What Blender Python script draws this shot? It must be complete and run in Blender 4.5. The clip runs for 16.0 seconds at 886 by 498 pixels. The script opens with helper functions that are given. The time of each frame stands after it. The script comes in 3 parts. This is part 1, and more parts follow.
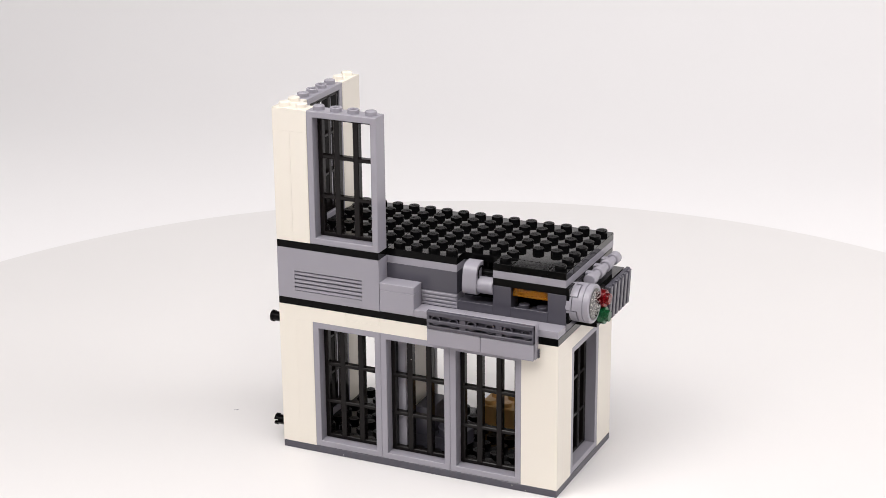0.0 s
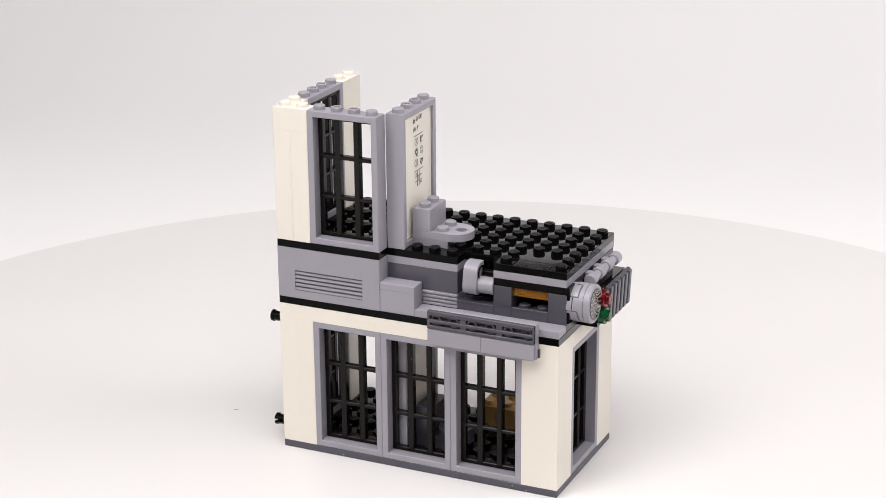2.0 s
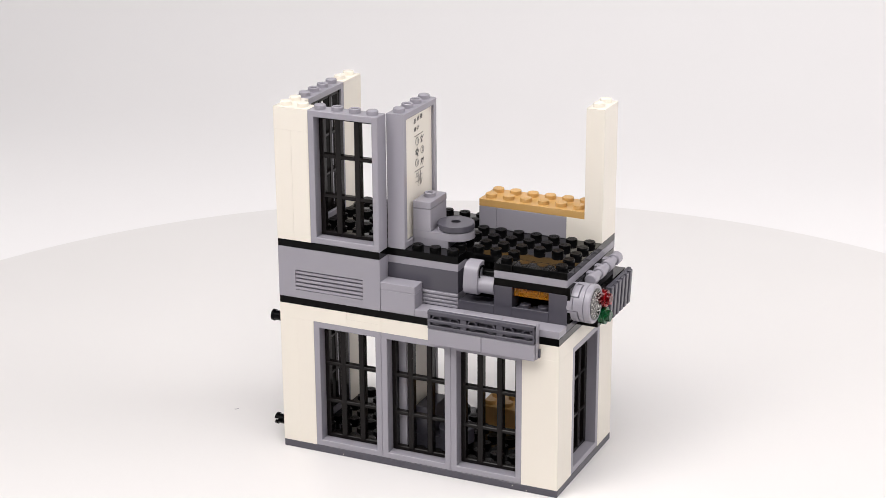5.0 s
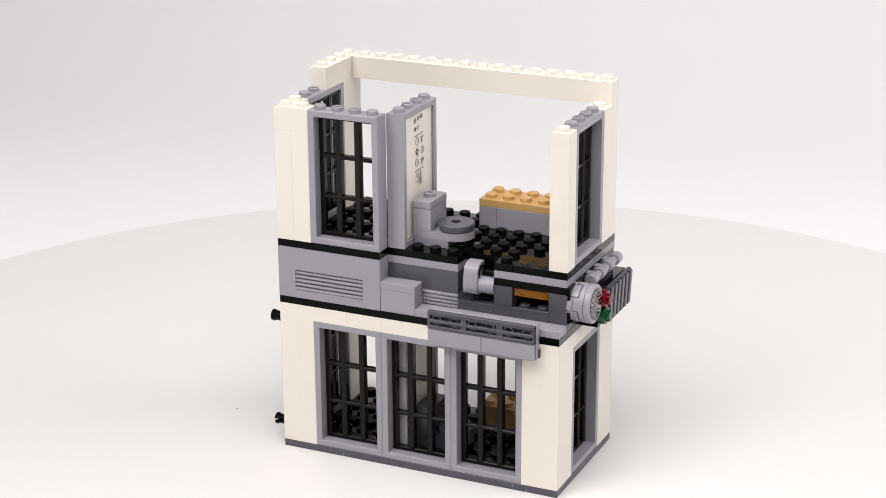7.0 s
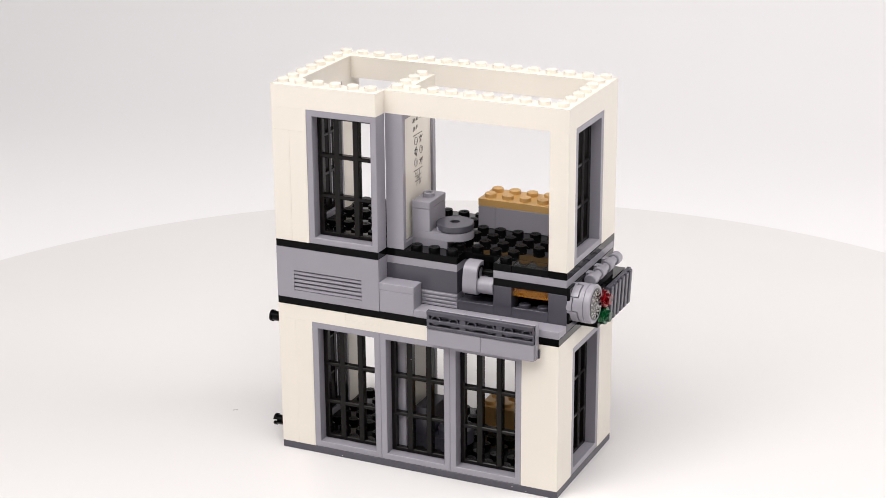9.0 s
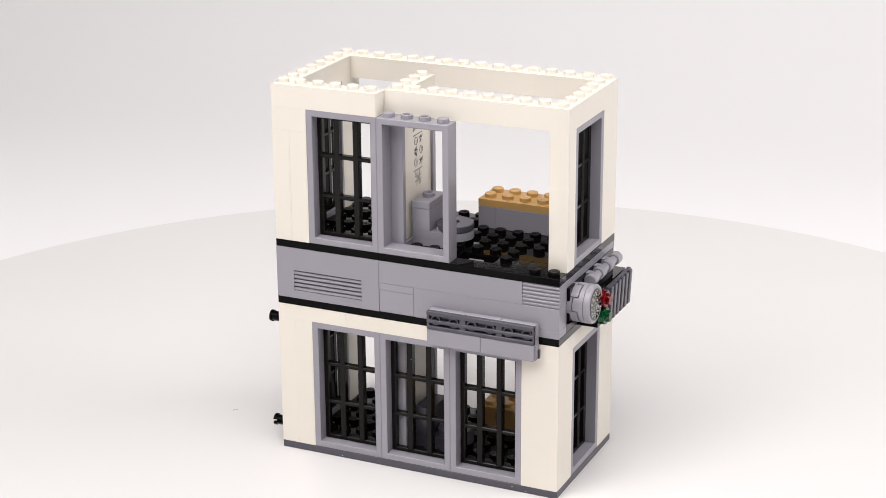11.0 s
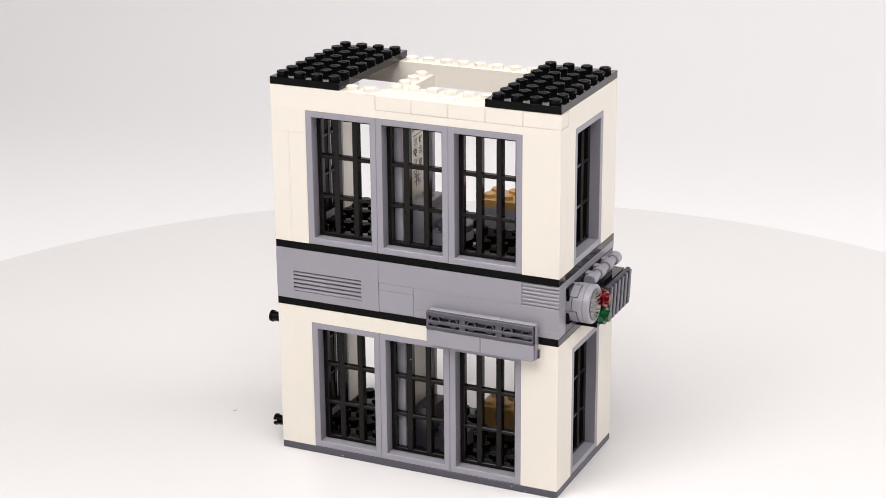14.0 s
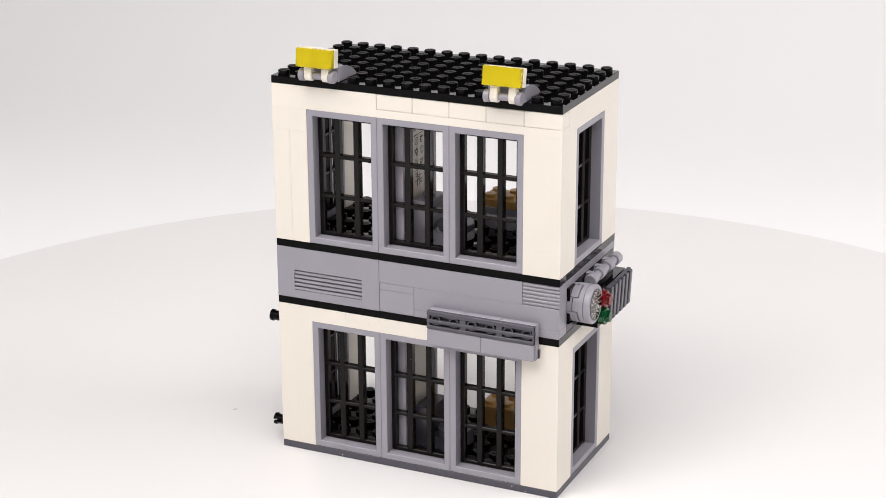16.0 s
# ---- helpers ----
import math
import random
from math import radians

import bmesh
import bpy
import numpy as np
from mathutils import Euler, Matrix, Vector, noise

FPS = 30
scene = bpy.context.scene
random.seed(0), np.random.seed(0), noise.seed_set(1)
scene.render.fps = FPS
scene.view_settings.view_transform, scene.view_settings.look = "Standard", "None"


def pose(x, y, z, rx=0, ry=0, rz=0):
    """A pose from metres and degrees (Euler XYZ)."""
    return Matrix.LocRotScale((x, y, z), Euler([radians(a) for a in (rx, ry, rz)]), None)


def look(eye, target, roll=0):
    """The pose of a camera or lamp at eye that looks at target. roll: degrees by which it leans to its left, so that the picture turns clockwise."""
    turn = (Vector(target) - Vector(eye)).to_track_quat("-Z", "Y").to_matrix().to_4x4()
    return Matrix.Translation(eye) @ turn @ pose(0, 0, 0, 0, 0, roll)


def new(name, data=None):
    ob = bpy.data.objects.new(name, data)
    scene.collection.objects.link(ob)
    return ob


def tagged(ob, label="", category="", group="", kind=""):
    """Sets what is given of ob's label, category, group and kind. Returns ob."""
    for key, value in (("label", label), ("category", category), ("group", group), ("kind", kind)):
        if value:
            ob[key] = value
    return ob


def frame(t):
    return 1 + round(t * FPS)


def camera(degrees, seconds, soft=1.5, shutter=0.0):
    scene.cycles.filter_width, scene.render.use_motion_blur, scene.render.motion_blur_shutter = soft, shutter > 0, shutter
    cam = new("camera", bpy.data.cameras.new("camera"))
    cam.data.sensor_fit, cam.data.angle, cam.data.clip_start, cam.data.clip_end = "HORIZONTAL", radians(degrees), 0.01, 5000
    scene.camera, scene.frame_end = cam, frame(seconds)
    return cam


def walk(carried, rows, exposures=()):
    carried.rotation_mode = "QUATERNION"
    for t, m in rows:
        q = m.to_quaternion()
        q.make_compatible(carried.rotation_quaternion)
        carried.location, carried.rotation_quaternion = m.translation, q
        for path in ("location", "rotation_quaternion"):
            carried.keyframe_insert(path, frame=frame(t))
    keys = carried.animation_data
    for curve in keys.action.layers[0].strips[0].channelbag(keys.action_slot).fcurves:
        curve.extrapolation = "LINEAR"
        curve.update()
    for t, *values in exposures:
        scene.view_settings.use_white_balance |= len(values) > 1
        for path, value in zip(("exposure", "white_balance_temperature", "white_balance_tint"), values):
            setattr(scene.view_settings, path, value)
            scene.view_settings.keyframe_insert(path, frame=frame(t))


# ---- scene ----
cam = camera(26.5, 16.0, soft=0.6)
EYE, AIM = Vector((0.379, -0.655, 0.352)), Vector((-0.411, 1.061, -0.303))
WAY = (AIM - EYE).normalized()
ASIDE = WAY.cross(Vector((0, 0, 1))).normalized()
UPWARD = ASIDE.cross(WAY)


def stand(ahead, aside, up, roll):
    """The tripod pose, a touch nearer (mm), turned aside and up (thousandths of the distance) and rolled (degrees)."""
    eye = EYE + WAY * ahead * 0.001
    return look(eye, eye + WAY + ASIDE * aside * 0.001 + UPWARD * up * 0.001, -0.5 + roll)


# the tripod is nudged a little between some of the exposures
STANDS = [(0.0, 1.9, stand(0, 0, 0, 0)), (2.1, 7.2, stand(0.4, -0.55, -0.18, 0.156)), (7.3, 13.25, stand(3.7, -0.06, -0.12, 0.095)),
          (13.4, 14.2, stand(2.6, 0.18, 0.02, 0.024)), (14.35, 15.2, stand(2.9, 0.03, 0.01, 0.095)),
          (15.35, 15.7, stand(2.4, 0.13, 0.08, 0.066)), (15.85, 16.0, stand(2.8, -0.24, -0.17, 0.217))]
walk(cam, [(t, m) for t0, t1, m in STANDS for t in (t0, t1)])

# ---------------------------------------------------------------- light
world = bpy.data.worlds.new("studio")
scene.world = world
world.use_nodes = True
wn = world.node_tree.nodes["Background"]
wn.inputs[0].default_value = (1.0, 0.965, 0.985, 1)
wn.inputs[1].default_value = 0.06
scene.view_settings.exposure = 0.0


def softbox(name, eye, target, sx, sy, watts, rgb):
    data = bpy.data.lights.new(name, "AREA")
    data.shape, data.size, data.size_y = "RECTANGLE", sx, sy
    data.energy, data.color = watts, rgb
    ob = new(name, data)
    ob.matrix_world = look(eye, target)
    return ob


softbox("overhead_softbox", (0.26, -0.42, 1.30), (0.44, 0.16, 0), 1.2, 1.2, 21.3, (1, 0.97, 0.955))
softbox("front_softbox", (-0.46, -0.92, 1.08), (0.14, -0.12, 0.0), 0.8, 0.8, 7.6, (1, 0.97, 0.95))
softbox("side_softbox", (1.15, 0.32, 0.92), (0.064, 0.03, 0.06), 0.8, 0.8, 7.4, (1, 0.97, 0.955))

# ---------------------------------------------------------------- materials
S, P = 0.008, 0.0032       # one stud, one plate height


def nodes_of(name):
    m = bpy.data.materials.new(name)
    m.use_nodes = True
    nt = m.node_tree
    return m, nt, nt.nodes["Principled BSDF"]


def plastic(name, rgb, rough=0.16, vary=0.04, gloss=0.4, sheen=0.0, relief=0.015):
    """Moulded ABS: slight tone change from piece to piece, cloudy gloss, very fine moulding relief."""
    m, nt, b = nodes_of(name)
    N, L = nt.nodes, nt.links
    tc, oi = N.new("ShaderNodeTexCoord"), N.new("ShaderNodeObjectInfo")
    mix = N.new("ShaderNodeMix")
    mix.data_type = "RGBA"
    mix.inputs[6].default_value = (*[c * (1 - vary) for c in rgb], 1)
    mix.inputs[7].default_value = (*[min(1, c * (1 + vary)) for c in rgb], 1)
    n0 = N.new("ShaderNodeTexNoise")
    n0.inputs["Scale"].default_value = 55
    add = N.new("ShaderNodeMath")
    add.operation = "MULTIPLY_ADD"
    add.inputs[1].default_value, add.inputs[2].default_value = 0.45, 0.0
    sm = N.new("ShaderNodeMath")
    sm.operation = "MULTIPLY_ADD"
    sm.inputs[1].default_value = 0.55
    L.new(tc.outputs["Object"], n0.inputs["Vector"])
    L.new(n0.outputs["Fac"], add.inputs[0])
    L.new(oi.outputs["Random"], sm.inputs[0])
    L.new(add.outputs[0], sm.inputs[2])
    L.new(sm.outputs[0], mix.inputs[0])
    L.new(mix.outputs[2], b.inputs["Base Color"])
    n1 = N.new("ShaderNodeTexNoise")
    n1.inputs["Scale"].default_value, n1.inputs["Detail"].default_value = 420, 4
    L.new(tc.outputs["Object"], n1.inputs["Vector"])
    mr = N.new("ShaderNodeMapRange")
    mr.inputs[3].default_value, mr.inputs[4].default_value = rough * 0.75, rough * 1.4
    L.new(n1.outputs["Fac"], mr.inputs[0])
    L.new(mr.outputs[0], b.inputs["Roughness"])
    bp = N.new("ShaderNodeBump")
    bp.inputs["Strength"].default_value, bp.inputs["Distance"].default_value = relief, 0.0004
    L.new(n1.outputs["Fac"], bp.inputs["Height"])
    L.new(bp.outputs[0], b.inputs["Normal"])
    b.inputs["IOR"].default_value = 1.5
    b.inputs["Specular IOR Level"].default_value = gloss
    if sheen:
        # polished faces gain gloss at a flat angle
        lw = N.new("ShaderNodeLayerWeight")
        up = N.new("ShaderNodeMapRange")
        up.inputs[1].default_value, up.inputs[2].default_value = 0.35, 0.70
        up.inputs[3].default_value, up.inputs[4].default_value = gloss, sheen
        L.new(lw.outputs["Facing"], up.inputs[0])
        L.new(up.outputs[0], b.inputs["Specular IOR Level"])
    return m


def clear(name, rgb, rough=0.03, through_=0.9):
    m, nt, b = nodes_of(name)
    n = nt.nodes.new("ShaderNodeTexNoise")
    n.inputs["Scale"].default_value = 300
    bp = nt.nodes.new("ShaderNodeBump")
    bp.inputs["Strength"].default_value, bp.inputs["Distance"].default_value = 0.05, 0.0003
    nt.links.new(n.outputs["Fac"], bp.inputs["Height"])
    nt.links.new(bp.outputs[0], b.inputs["Normal"])
    b.inputs["Base Color"].default_value = (*rgb, 1)
    b.inputs["Roughness"].default_value = rough
    b.inputs["Transmission Weight"].default_value = through_
    b.inputs["IOR"].default_value = 1.5
    return m


WHITE = plastic("white_abs", (0.86, 0.805, 0.72), 0.22, 0.015)
PANELWHITE = plastic("panel_white_abs", (0.84, 0.79, 0.71), 0.2, 0.01)
LGREY = plastic("light_grey_abs", (0.328, 0.314, 0.358), 0.18, 0.03)
DGREY = plastic("dark_grey_abs", (0.084, 0.080, 0.100), 0.14, 0.05, 0.35)
BLACK = plastic("black_abs", (0.003, 0.003, 0.0032), 0.05, 0.1, 0.08, 0.62, 0.003)
BLACKTOP = plastic("black_stud_abs", (0.004, 0.004, 0.0042), 0.34, 0.1, 0.16, 0.0, 0.05)
BARS = plastic("black_lattice_abs", (0.0075, 0.006, 0.006), 0.12, 0.1, 0.16)
TAN = plastic("tan_abs", (0.60, 0.36, 0.13), 0.18, 0.03)
INK = plastic("black_ink", (0.045, 0.042, 0.045), 0.5, 0.1)
SILVER, _nt, _b = nodes_of("silver_print")
_b.inputs["Base Color"].default_value = (0.75, 0.74, 0.72, 1)
_b.inputs["Metallic"].default_value, _b.inputs["Roughness"].default_value = 1.0, 0.22
_n = _nt.nodes.new("ShaderNodeTexNoise")
_n.inputs["Scale"].default_value = 1500
_r = _nt.nodes.new("ShaderNodeMapRange")
_r.inputs[3].default_value, _r.inputs[4].default_value = 0.12, 0.4
_nt.links.new(_n.outputs["Fac"], _r.inputs[0])
_nt.links.new(_r.outputs[0], _b.inputs["Roughness"])
YELLOW = clear("clear_yellow", (1.0, 0.85, 0.03), 0.03, 0.66)
RED = clear("clear_red", (0.36, 0.003, 0.008), 0.03, 0.8)
GREEN = clear("clear_green", (0.0, 0.13, 0.03), 0.03, 0.65)
ORANGE = clear("clear_orange", (1.0, 0.38, 0.0), 0.03, 0.75)


def paper(name, rgb, rough, scale):
    m, nt, b = nodes_of(name)
    tc, n = nt.nodes.new("ShaderNodeTexCoord"), nt.nodes.new("ShaderNodeTexNoise")
    n.inputs["Scale"].default_value, n.inputs["Detail"].default_value = scale, 5
    nt.links.new(tc.outputs["Object"], n.inputs["Vector"])
    mix = nt.nodes.new("ShaderNodeMix")
    mix.data_type = "RGBA"
    mix.inputs[6].default_value = (*[c * 0.975 for c in rgb], 1)
    mix.inputs[7].default_value = (*rgb, 1)
    nt.links.new(n.outputs["Fac"], mix.inputs[0])
    nt.links.new(mix.outputs[2], b.inputs["Base Color"])
    b.inputs["Roughness"].default_value = rough
    return m


DISC = paper("white_laminate", (0.80, 0.78, 0.78), 0.35, 9)
SWEEP = paper("white_sweep_paper", (0.93, 0.913, 0.928), 0.8, 5)

# ---------------------------------------------------------------- mesh tools


def box(bm, x0, x1, y0, y1, z0, z1, c=0.00011, gap=0.00003, unit=(S, S, P)):
    """A box with chamfered edges; x and y in studs, z in plates."""
    lo = [v * u + gap for v, u in zip((x0, y0, z0), unit)]
    hi = [v * u - gap for v, u in zip((x1, y1, z1), unit)]
    lo[2] -= gap
    hi[2] += gap - (0.00004 if gap > 0.00001 else 0.000004)
    V = {}
    for sx in (0, 1):
        for sy in (0, 1):
            for sz in (0, 1):
                s = (sx, sy, sz)
                full = [hi[i] if s[i] else lo[i] for i in range(3)]
                inn = [hi[i] - c if s[i] else lo[i] + c for i in range(3)]
                for k in range(3):
                    V[s, k] = bm.verts.new([full[i] if i == k else inn[i] for i in range(3)])
    F = bm.faces.new
    out = []
    for k in range(3):
        a, b = [i for i in range(3) if i != k]
        for s in (0, 1):
            q = []
            for u, v in ((0, 0), (1, 0), (1, 1), (0, 1)):
                t = [0, 0, 0]
                t[k], t[a], t[b] = s, u, v
                q.append(V[tuple(t), k])
            out.append(F(q))
        for u in (0, 1):
            for v in (0, 1):
                t0, t1 = [0, 0, 0], [0, 0, 0]
                t0[a], t0[b], t0[k] = u, v, 0
                t1[a], t1[b], t1[k] = u, v, 1
                t0, t1 = tuple(t0), tuple(t1)
                out.append(F((V[t0, a], V[t1, a], V[t1, b], V[t0, b])))
    for s in {k[0] for k in V}:
        out.append(F((V[s, 0], V[s, 1], V[s, 2])))
    return out


AX = {"z": Matrix.Identity(3), "x": Euler((0, radians(90), 0)).to_matrix(), "y": Euler((radians(-90), 0, 0)).to_matrix(),
      "-y": Euler((radians(90), 0, 0)).to_matrix()}


def lathe(bm, at, rings, axis="z", seg=20, smooth=True, cap0=True, cap1=True):
    """A turned body about an axis through at; rings of (radius, height) in metres."""
    at, rot = Vector(at), AX[axis]
    loops = []
    for r, h in rings:
        loops.append([bm.verts.new(at + rot @ Vector((r * math.cos(2 * math.pi * i / seg), r * math.sin(2 * math.pi * i / seg), h)))
                      for i in range(seg)])
    for a, b in zip(loops, loops[1:]):
        for i in range(seg):
            f = bm.faces.new((a[i], a[(i + 1) % seg], b[(i + 1) % seg], b[i]))
            f.smooth = smooth
    for lp in loops:
        for i in range(seg):
            e = bm.edges.get((lp[i], lp[(i + 1) % seg]))
            if e:
                e.smooth = False
    if cap0:
        bm.faces.new(loops[0][::-1])
    if cap1:
        bm.faces.new(loops[-1])


def stud(bm, x, y, z, hollow=False, axis="z", seg=18, mark=True):
    """A stud centred on x, y (studs) at height z (plates)."""
    at = (x * S, y * S, z * P)
    r, h = 0.00245, 0.0018
    if hollow:
        lathe(bm, at, [(r, -0.0001), (r, h - 0.0002), (r - 0.0002, h), (0.00165, h), (0.0015, h - 0.0002), (0.0015, 0.0002)], axis, seg, cap0=False)
        return
    lathe(bm, at, [(r, -0.0001), (r, h - 0.0002), (r - 0.0002, h)], axis, seg, cap0=False)
    bm.faces.ensure_lookup_table()
    bm.faces[-1].material_index = 1                # the lettered top is duller than the polished sides
    if axis == "z" and mark:
        # raised maker's mark, a row of plain bars
        w = [at[0], at[1], at[2] + h]
        for k in range(4):
            u = w[0] + (k - 1.5) * 0.00078
            low = bm.verts.new((u - 0.00028, w[1] - 0.00052, w[2] + 0.00009)), bm.verts.new((u + 0.00024, w[1] - 0.00052, w[2] + 0.00009))
            top = bm.verts.new((u + 0.00030, w[1] + 0.00048, w[2] + 0.00009)), bm.verts.new((u - 0.00022, w[1] + 0.00048, w[2] + 0.00009))
            ring = (*low, *top)
            foot = [bm.verts.new((v.co.x + (v.co.x - u) * 0.3, v.co.y + (v.co.y - w[1]) * 0.2, w[2] - 0.00002)) for v in ring]
            bm.faces.new(ring).material_index = 1
            for n in range(4):
                bm.faces.new((foot[n], foot[(n + 1) % 4], ring[(n + 1) % 4], ring[n]))


def finish(bm):
    bmesh.ops.recalc_face_normals(bm, faces=bm.faces)


def part(name, bm, material, parent=None, label=""):
    finish(bm)
    me = bpy.data.meshes.new(name)
    bm.to_mesh(me)
    bm.free()
    me.materials.append(material)
    if material == BLACK:
        me.materials.append(BLACKTOP)
    ob = new(name, me)
    ob.parent = parent
    if label:
        tagged(ob, label)
    return ob


def brick(name, x0, x1, y0, y1, z0, z1, material, parent=None, label="", studs=True, hollow=(), skip=(), category="", group="", edge=None):
    """A brick, plate or tile: a chamfered body with its studs, origin at its lower front left corner."""
    bm = bmesh.new()
    w, d, h = x1 - x0, y1 - y0, z1 - z0
    box(bm, 0, w, 0, d, 0, h, *(edge or ((0.00003, 0.000003) if material == WHITE else (0.00012, 0.00003))))
    if studs:
        for i in range(round(w)):
            for j in range(round(d)):
                if (x0 + i, y0 + j) in skip:
                    continue
                stud(bm, i + 0.5, j + 0.5, h, (i, j) in hollow, mark=material != WHITE)
    ob = part(name, bm, material, parent, label)
    ob.location = (x0 * S, y0 * S, z0 * P)
    if category:
        tagged(ob, category=category, group=group)
    return ob


ARRIVALS = []       # (thing, seconds at which it is set in place)


def piece(t, name, x0, x1, y0, y1, z0, z1, material, label, category="toy brick", group="", **k):
    ob = brick(name, x0, x1, y0, y1, z0, z1, material, None, label, category=category, group=group, **k)
    ARRIVALS.append((ob, t))
    return ob


def frame_mesh(along, studs=True):
    """Window frame 4 studs wide, 18 plates high, one stud deep, running along x or y: one ring with chamfered edges."""
    bm = bmesh.new()
    c, g, D, b = 0.00022, 0.00004, S, 0.0027
    W, H = 4 * S, 18 * P
    sec = [(g, c), (g + c, g), (b - c, g), (b, c), (b, D - c), (b - c, D - g), (g + c, D - g), (g, D - c)]
    rings = []
    for u, v in ((0, 0), (1, 0), (1, 1), (0, 1)):
        ring = []
        for i, d in sec:
            p = (W - i if u else i, H - i if v else i)
            ring.append(bm.verts.new((p[0], d, p[1]) if along == "x" else (d, p[0], p[1])))
        rings.append(ring)
    for p, q in zip(rings, rings[1:] + rings[:1]):
        for i in range(8):
            bm.faces.new((p[i], p[(i + 1) % 8], q[(i + 1) % 8], q[i]))
    if studs:
        for i in range(4):
            x, y = (i + 0.5, 0.5) if along == "x" else (0.5, i + 0.5)
            stud(bm, x, y, 18, hollow=i in (1, 2))
    return bm


def lattice_meshes(along, d0=0.56, d1=0.90):
    """Barred window insert: the rim, then two uprights, then two cross bars."""
    def bar(bm, a0, a1, z0, z1, e0=d0, e1=d1):
        if along == "x":
            box(bm, a0, a1, e0, e1, z0, z1, 0.0003, 0)
        else:
            box(bm, e0, e1, a0, a1, z0, z1, 0.0003, 0)
    r = 0.27
    rim = bmesh.new()
    bar(rim, 0.34, 0.34 + r, 0.87, 17.13)
    bar(rim, 3.66 - r, 3.66, 0.87, 17.13)
    bar(rim, 0.5, 3.5, 0.87, 1.45, d0 + 0.01, d1 - 0.01)
    bar(rim, 0.5, 3.5, 16.6, 17.13, d0 + 0.01, d1 - 0.01)
    made = [("lattice", rim)]
    for k in (1, 2):
        a = 0.34 + 3.32 * k / 3
        made.append(("upright", bmesh.new()))
        bar(made[-1][1], a - 0.16, a + 0.16, 1.2, 16.9, d0 - 0.04, d1 + 0.02)
    for k in (1, 2):
        z = 0.87 + 16.26 * k / 3
        made.append(("cross_bar", bmesh.new()))
        bar(made[-1][1], 0.45, 3.55, z - 0.26, z + 0.26, d0 - 0.02, d1)
    return made


def window(parent, along, x, y, z, t=None, t_lattice=None, label="light grey plastic toy window frame", studs=True):
    fr = part("window_frame", frame_mesh(along, studs), LGREY, parent, label)
    fr.location = (x * S, y * S, z * P)
    if parent is None:
        tagged(fr, category="window frame", group="window frames")
        ARRIVALS.append((fr, t))
    flip = along == "y" and x > 8
    made = lattice_meshes(along, *((0.10, 0.44) if flip else (0.56, 0.90)))
    if parent is not None:
        # the insert of a fixed window is one part of its frame
        joined = made[0][1]
        for _, bm in made[1:]:
            me = bpy.data.meshes.new("bars")
            bm.to_mesh(me)
            joined.from_mesh(me)
            bpy.data.meshes.remove(me)
            bm.free()
        part("lattice", joined, BARS, fr, "black barred plastic window lattice")
        return fr
    la = part("lattice", made[0][1], BARS, None, "black barred plastic window lattice in a grey frame")
    la.location = fr.location
    tagged(la, category="window lattice", group="window lattices")
    ARRIVALS.append((la, t_lattice))
    for name, bm in made[1:]:
        part(name, bm, BARS, la)
    return fr


# ---------------------------------------------------------------- studio
bm = bmesh.new()
lathe(bm, (0, 0, 0), [(0.348, -0.008), (0.352, -0.006), (0.352, -0.002), (0.350, 0.0), (0.20, 0.0), (0.05, 0.0)], seg=160)
turntable = tagged(part("turntable", bm, DISC, None, "round white laminate turntable under the toy building"), category="turntable")
turntable.location = (0.064, 0.032, 0)
bm = bmesh.new()
lathe(bm, (0, 0, 0), [(0.330, -0.022), (0.332, -0.020), (0.332, -0.009), (0.330, -0.008)], seg=120)
part("base_ring", bm, DISC, turntable)

bm = bmesh.new()
prof = [(-1.7, -0.022), (0.55, -0.022)] + [(0.55 + 0.6 * math.sin(radians(a)), -0.022 + 0.6 * (1 - math.cos(radians(a)))) for a in range(6, 85, 6)]
rows_v = [[bm.verts.new((x, y, z)) for y, z in prof] for x in (-1.8, 1.8)]
for i in range(len(prof) - 1):
    f = bm.faces.new((rows_v[0][i], rows_v[1][i], rows_v[1][i + 1], rows_v[0][i + 1]))
    f.smooth = True
sweep = tagged(part("backdrop", bm, SWEEP, None, "seamless white paper sweep behind the turntable"), category="backdrop", kind="structure")
sweep.matrix_world = pose(0.064, 0.032, 0, 0, 0, 13)

bm = bmesh.new()
box(bm, 0, 0.0022, 0, 0.0004, 0, 0.0002, 0.0001, 0, (1, 1, 1))
fleck = tagged(part("dust_fleck", bm, LGREY, None, "tiny grey dust fleck lying on the turntable"), category="dust fleck")
fleck.matrix_world = pose(-0.0398, 0.0238, 0, 0, 0, 40)

# ---------------------------------------------------------------- the standing part of the toy building
home = tagged(new("toy_building"), "white and grey toy brick building with barred windows", "toy building")


def fixed(name, x0, x1, y0, y1, z0, z1, material, label="", **k):
    return brick(name, x0, x1, y0, y1, z0, z1, material, home, label, **k)


# ground floor
fixed("base_plate", 0, 16, 0, 8, 0, 1, DGREY, "dark grey base plate", studs=False)
fixed("floor_plate", 1, 15, 1, 8, 1, 1.06, BLACK, "black studded floor plate")
for x0, x1, y0, y1 in ((0, 1, 0, 1), (1, 2, 0, 1), (0, 1, 1, 2), (0, 1, 6, 8), (14, 16, 0, 1), (15, 16, 1, 2), (15, 16, 6, 8)):
    fixed("brick", x0, x1, y0, y1, 1, 19, WHITE, "white brick column", studs=False)
for x in (2, 6, 10):
    window(home, "x", x, 0, 1, studs=False)
window(home, "y", 0, 2, 1, studs=False)
window(home, "y", 15, 2, 1, studs=False)
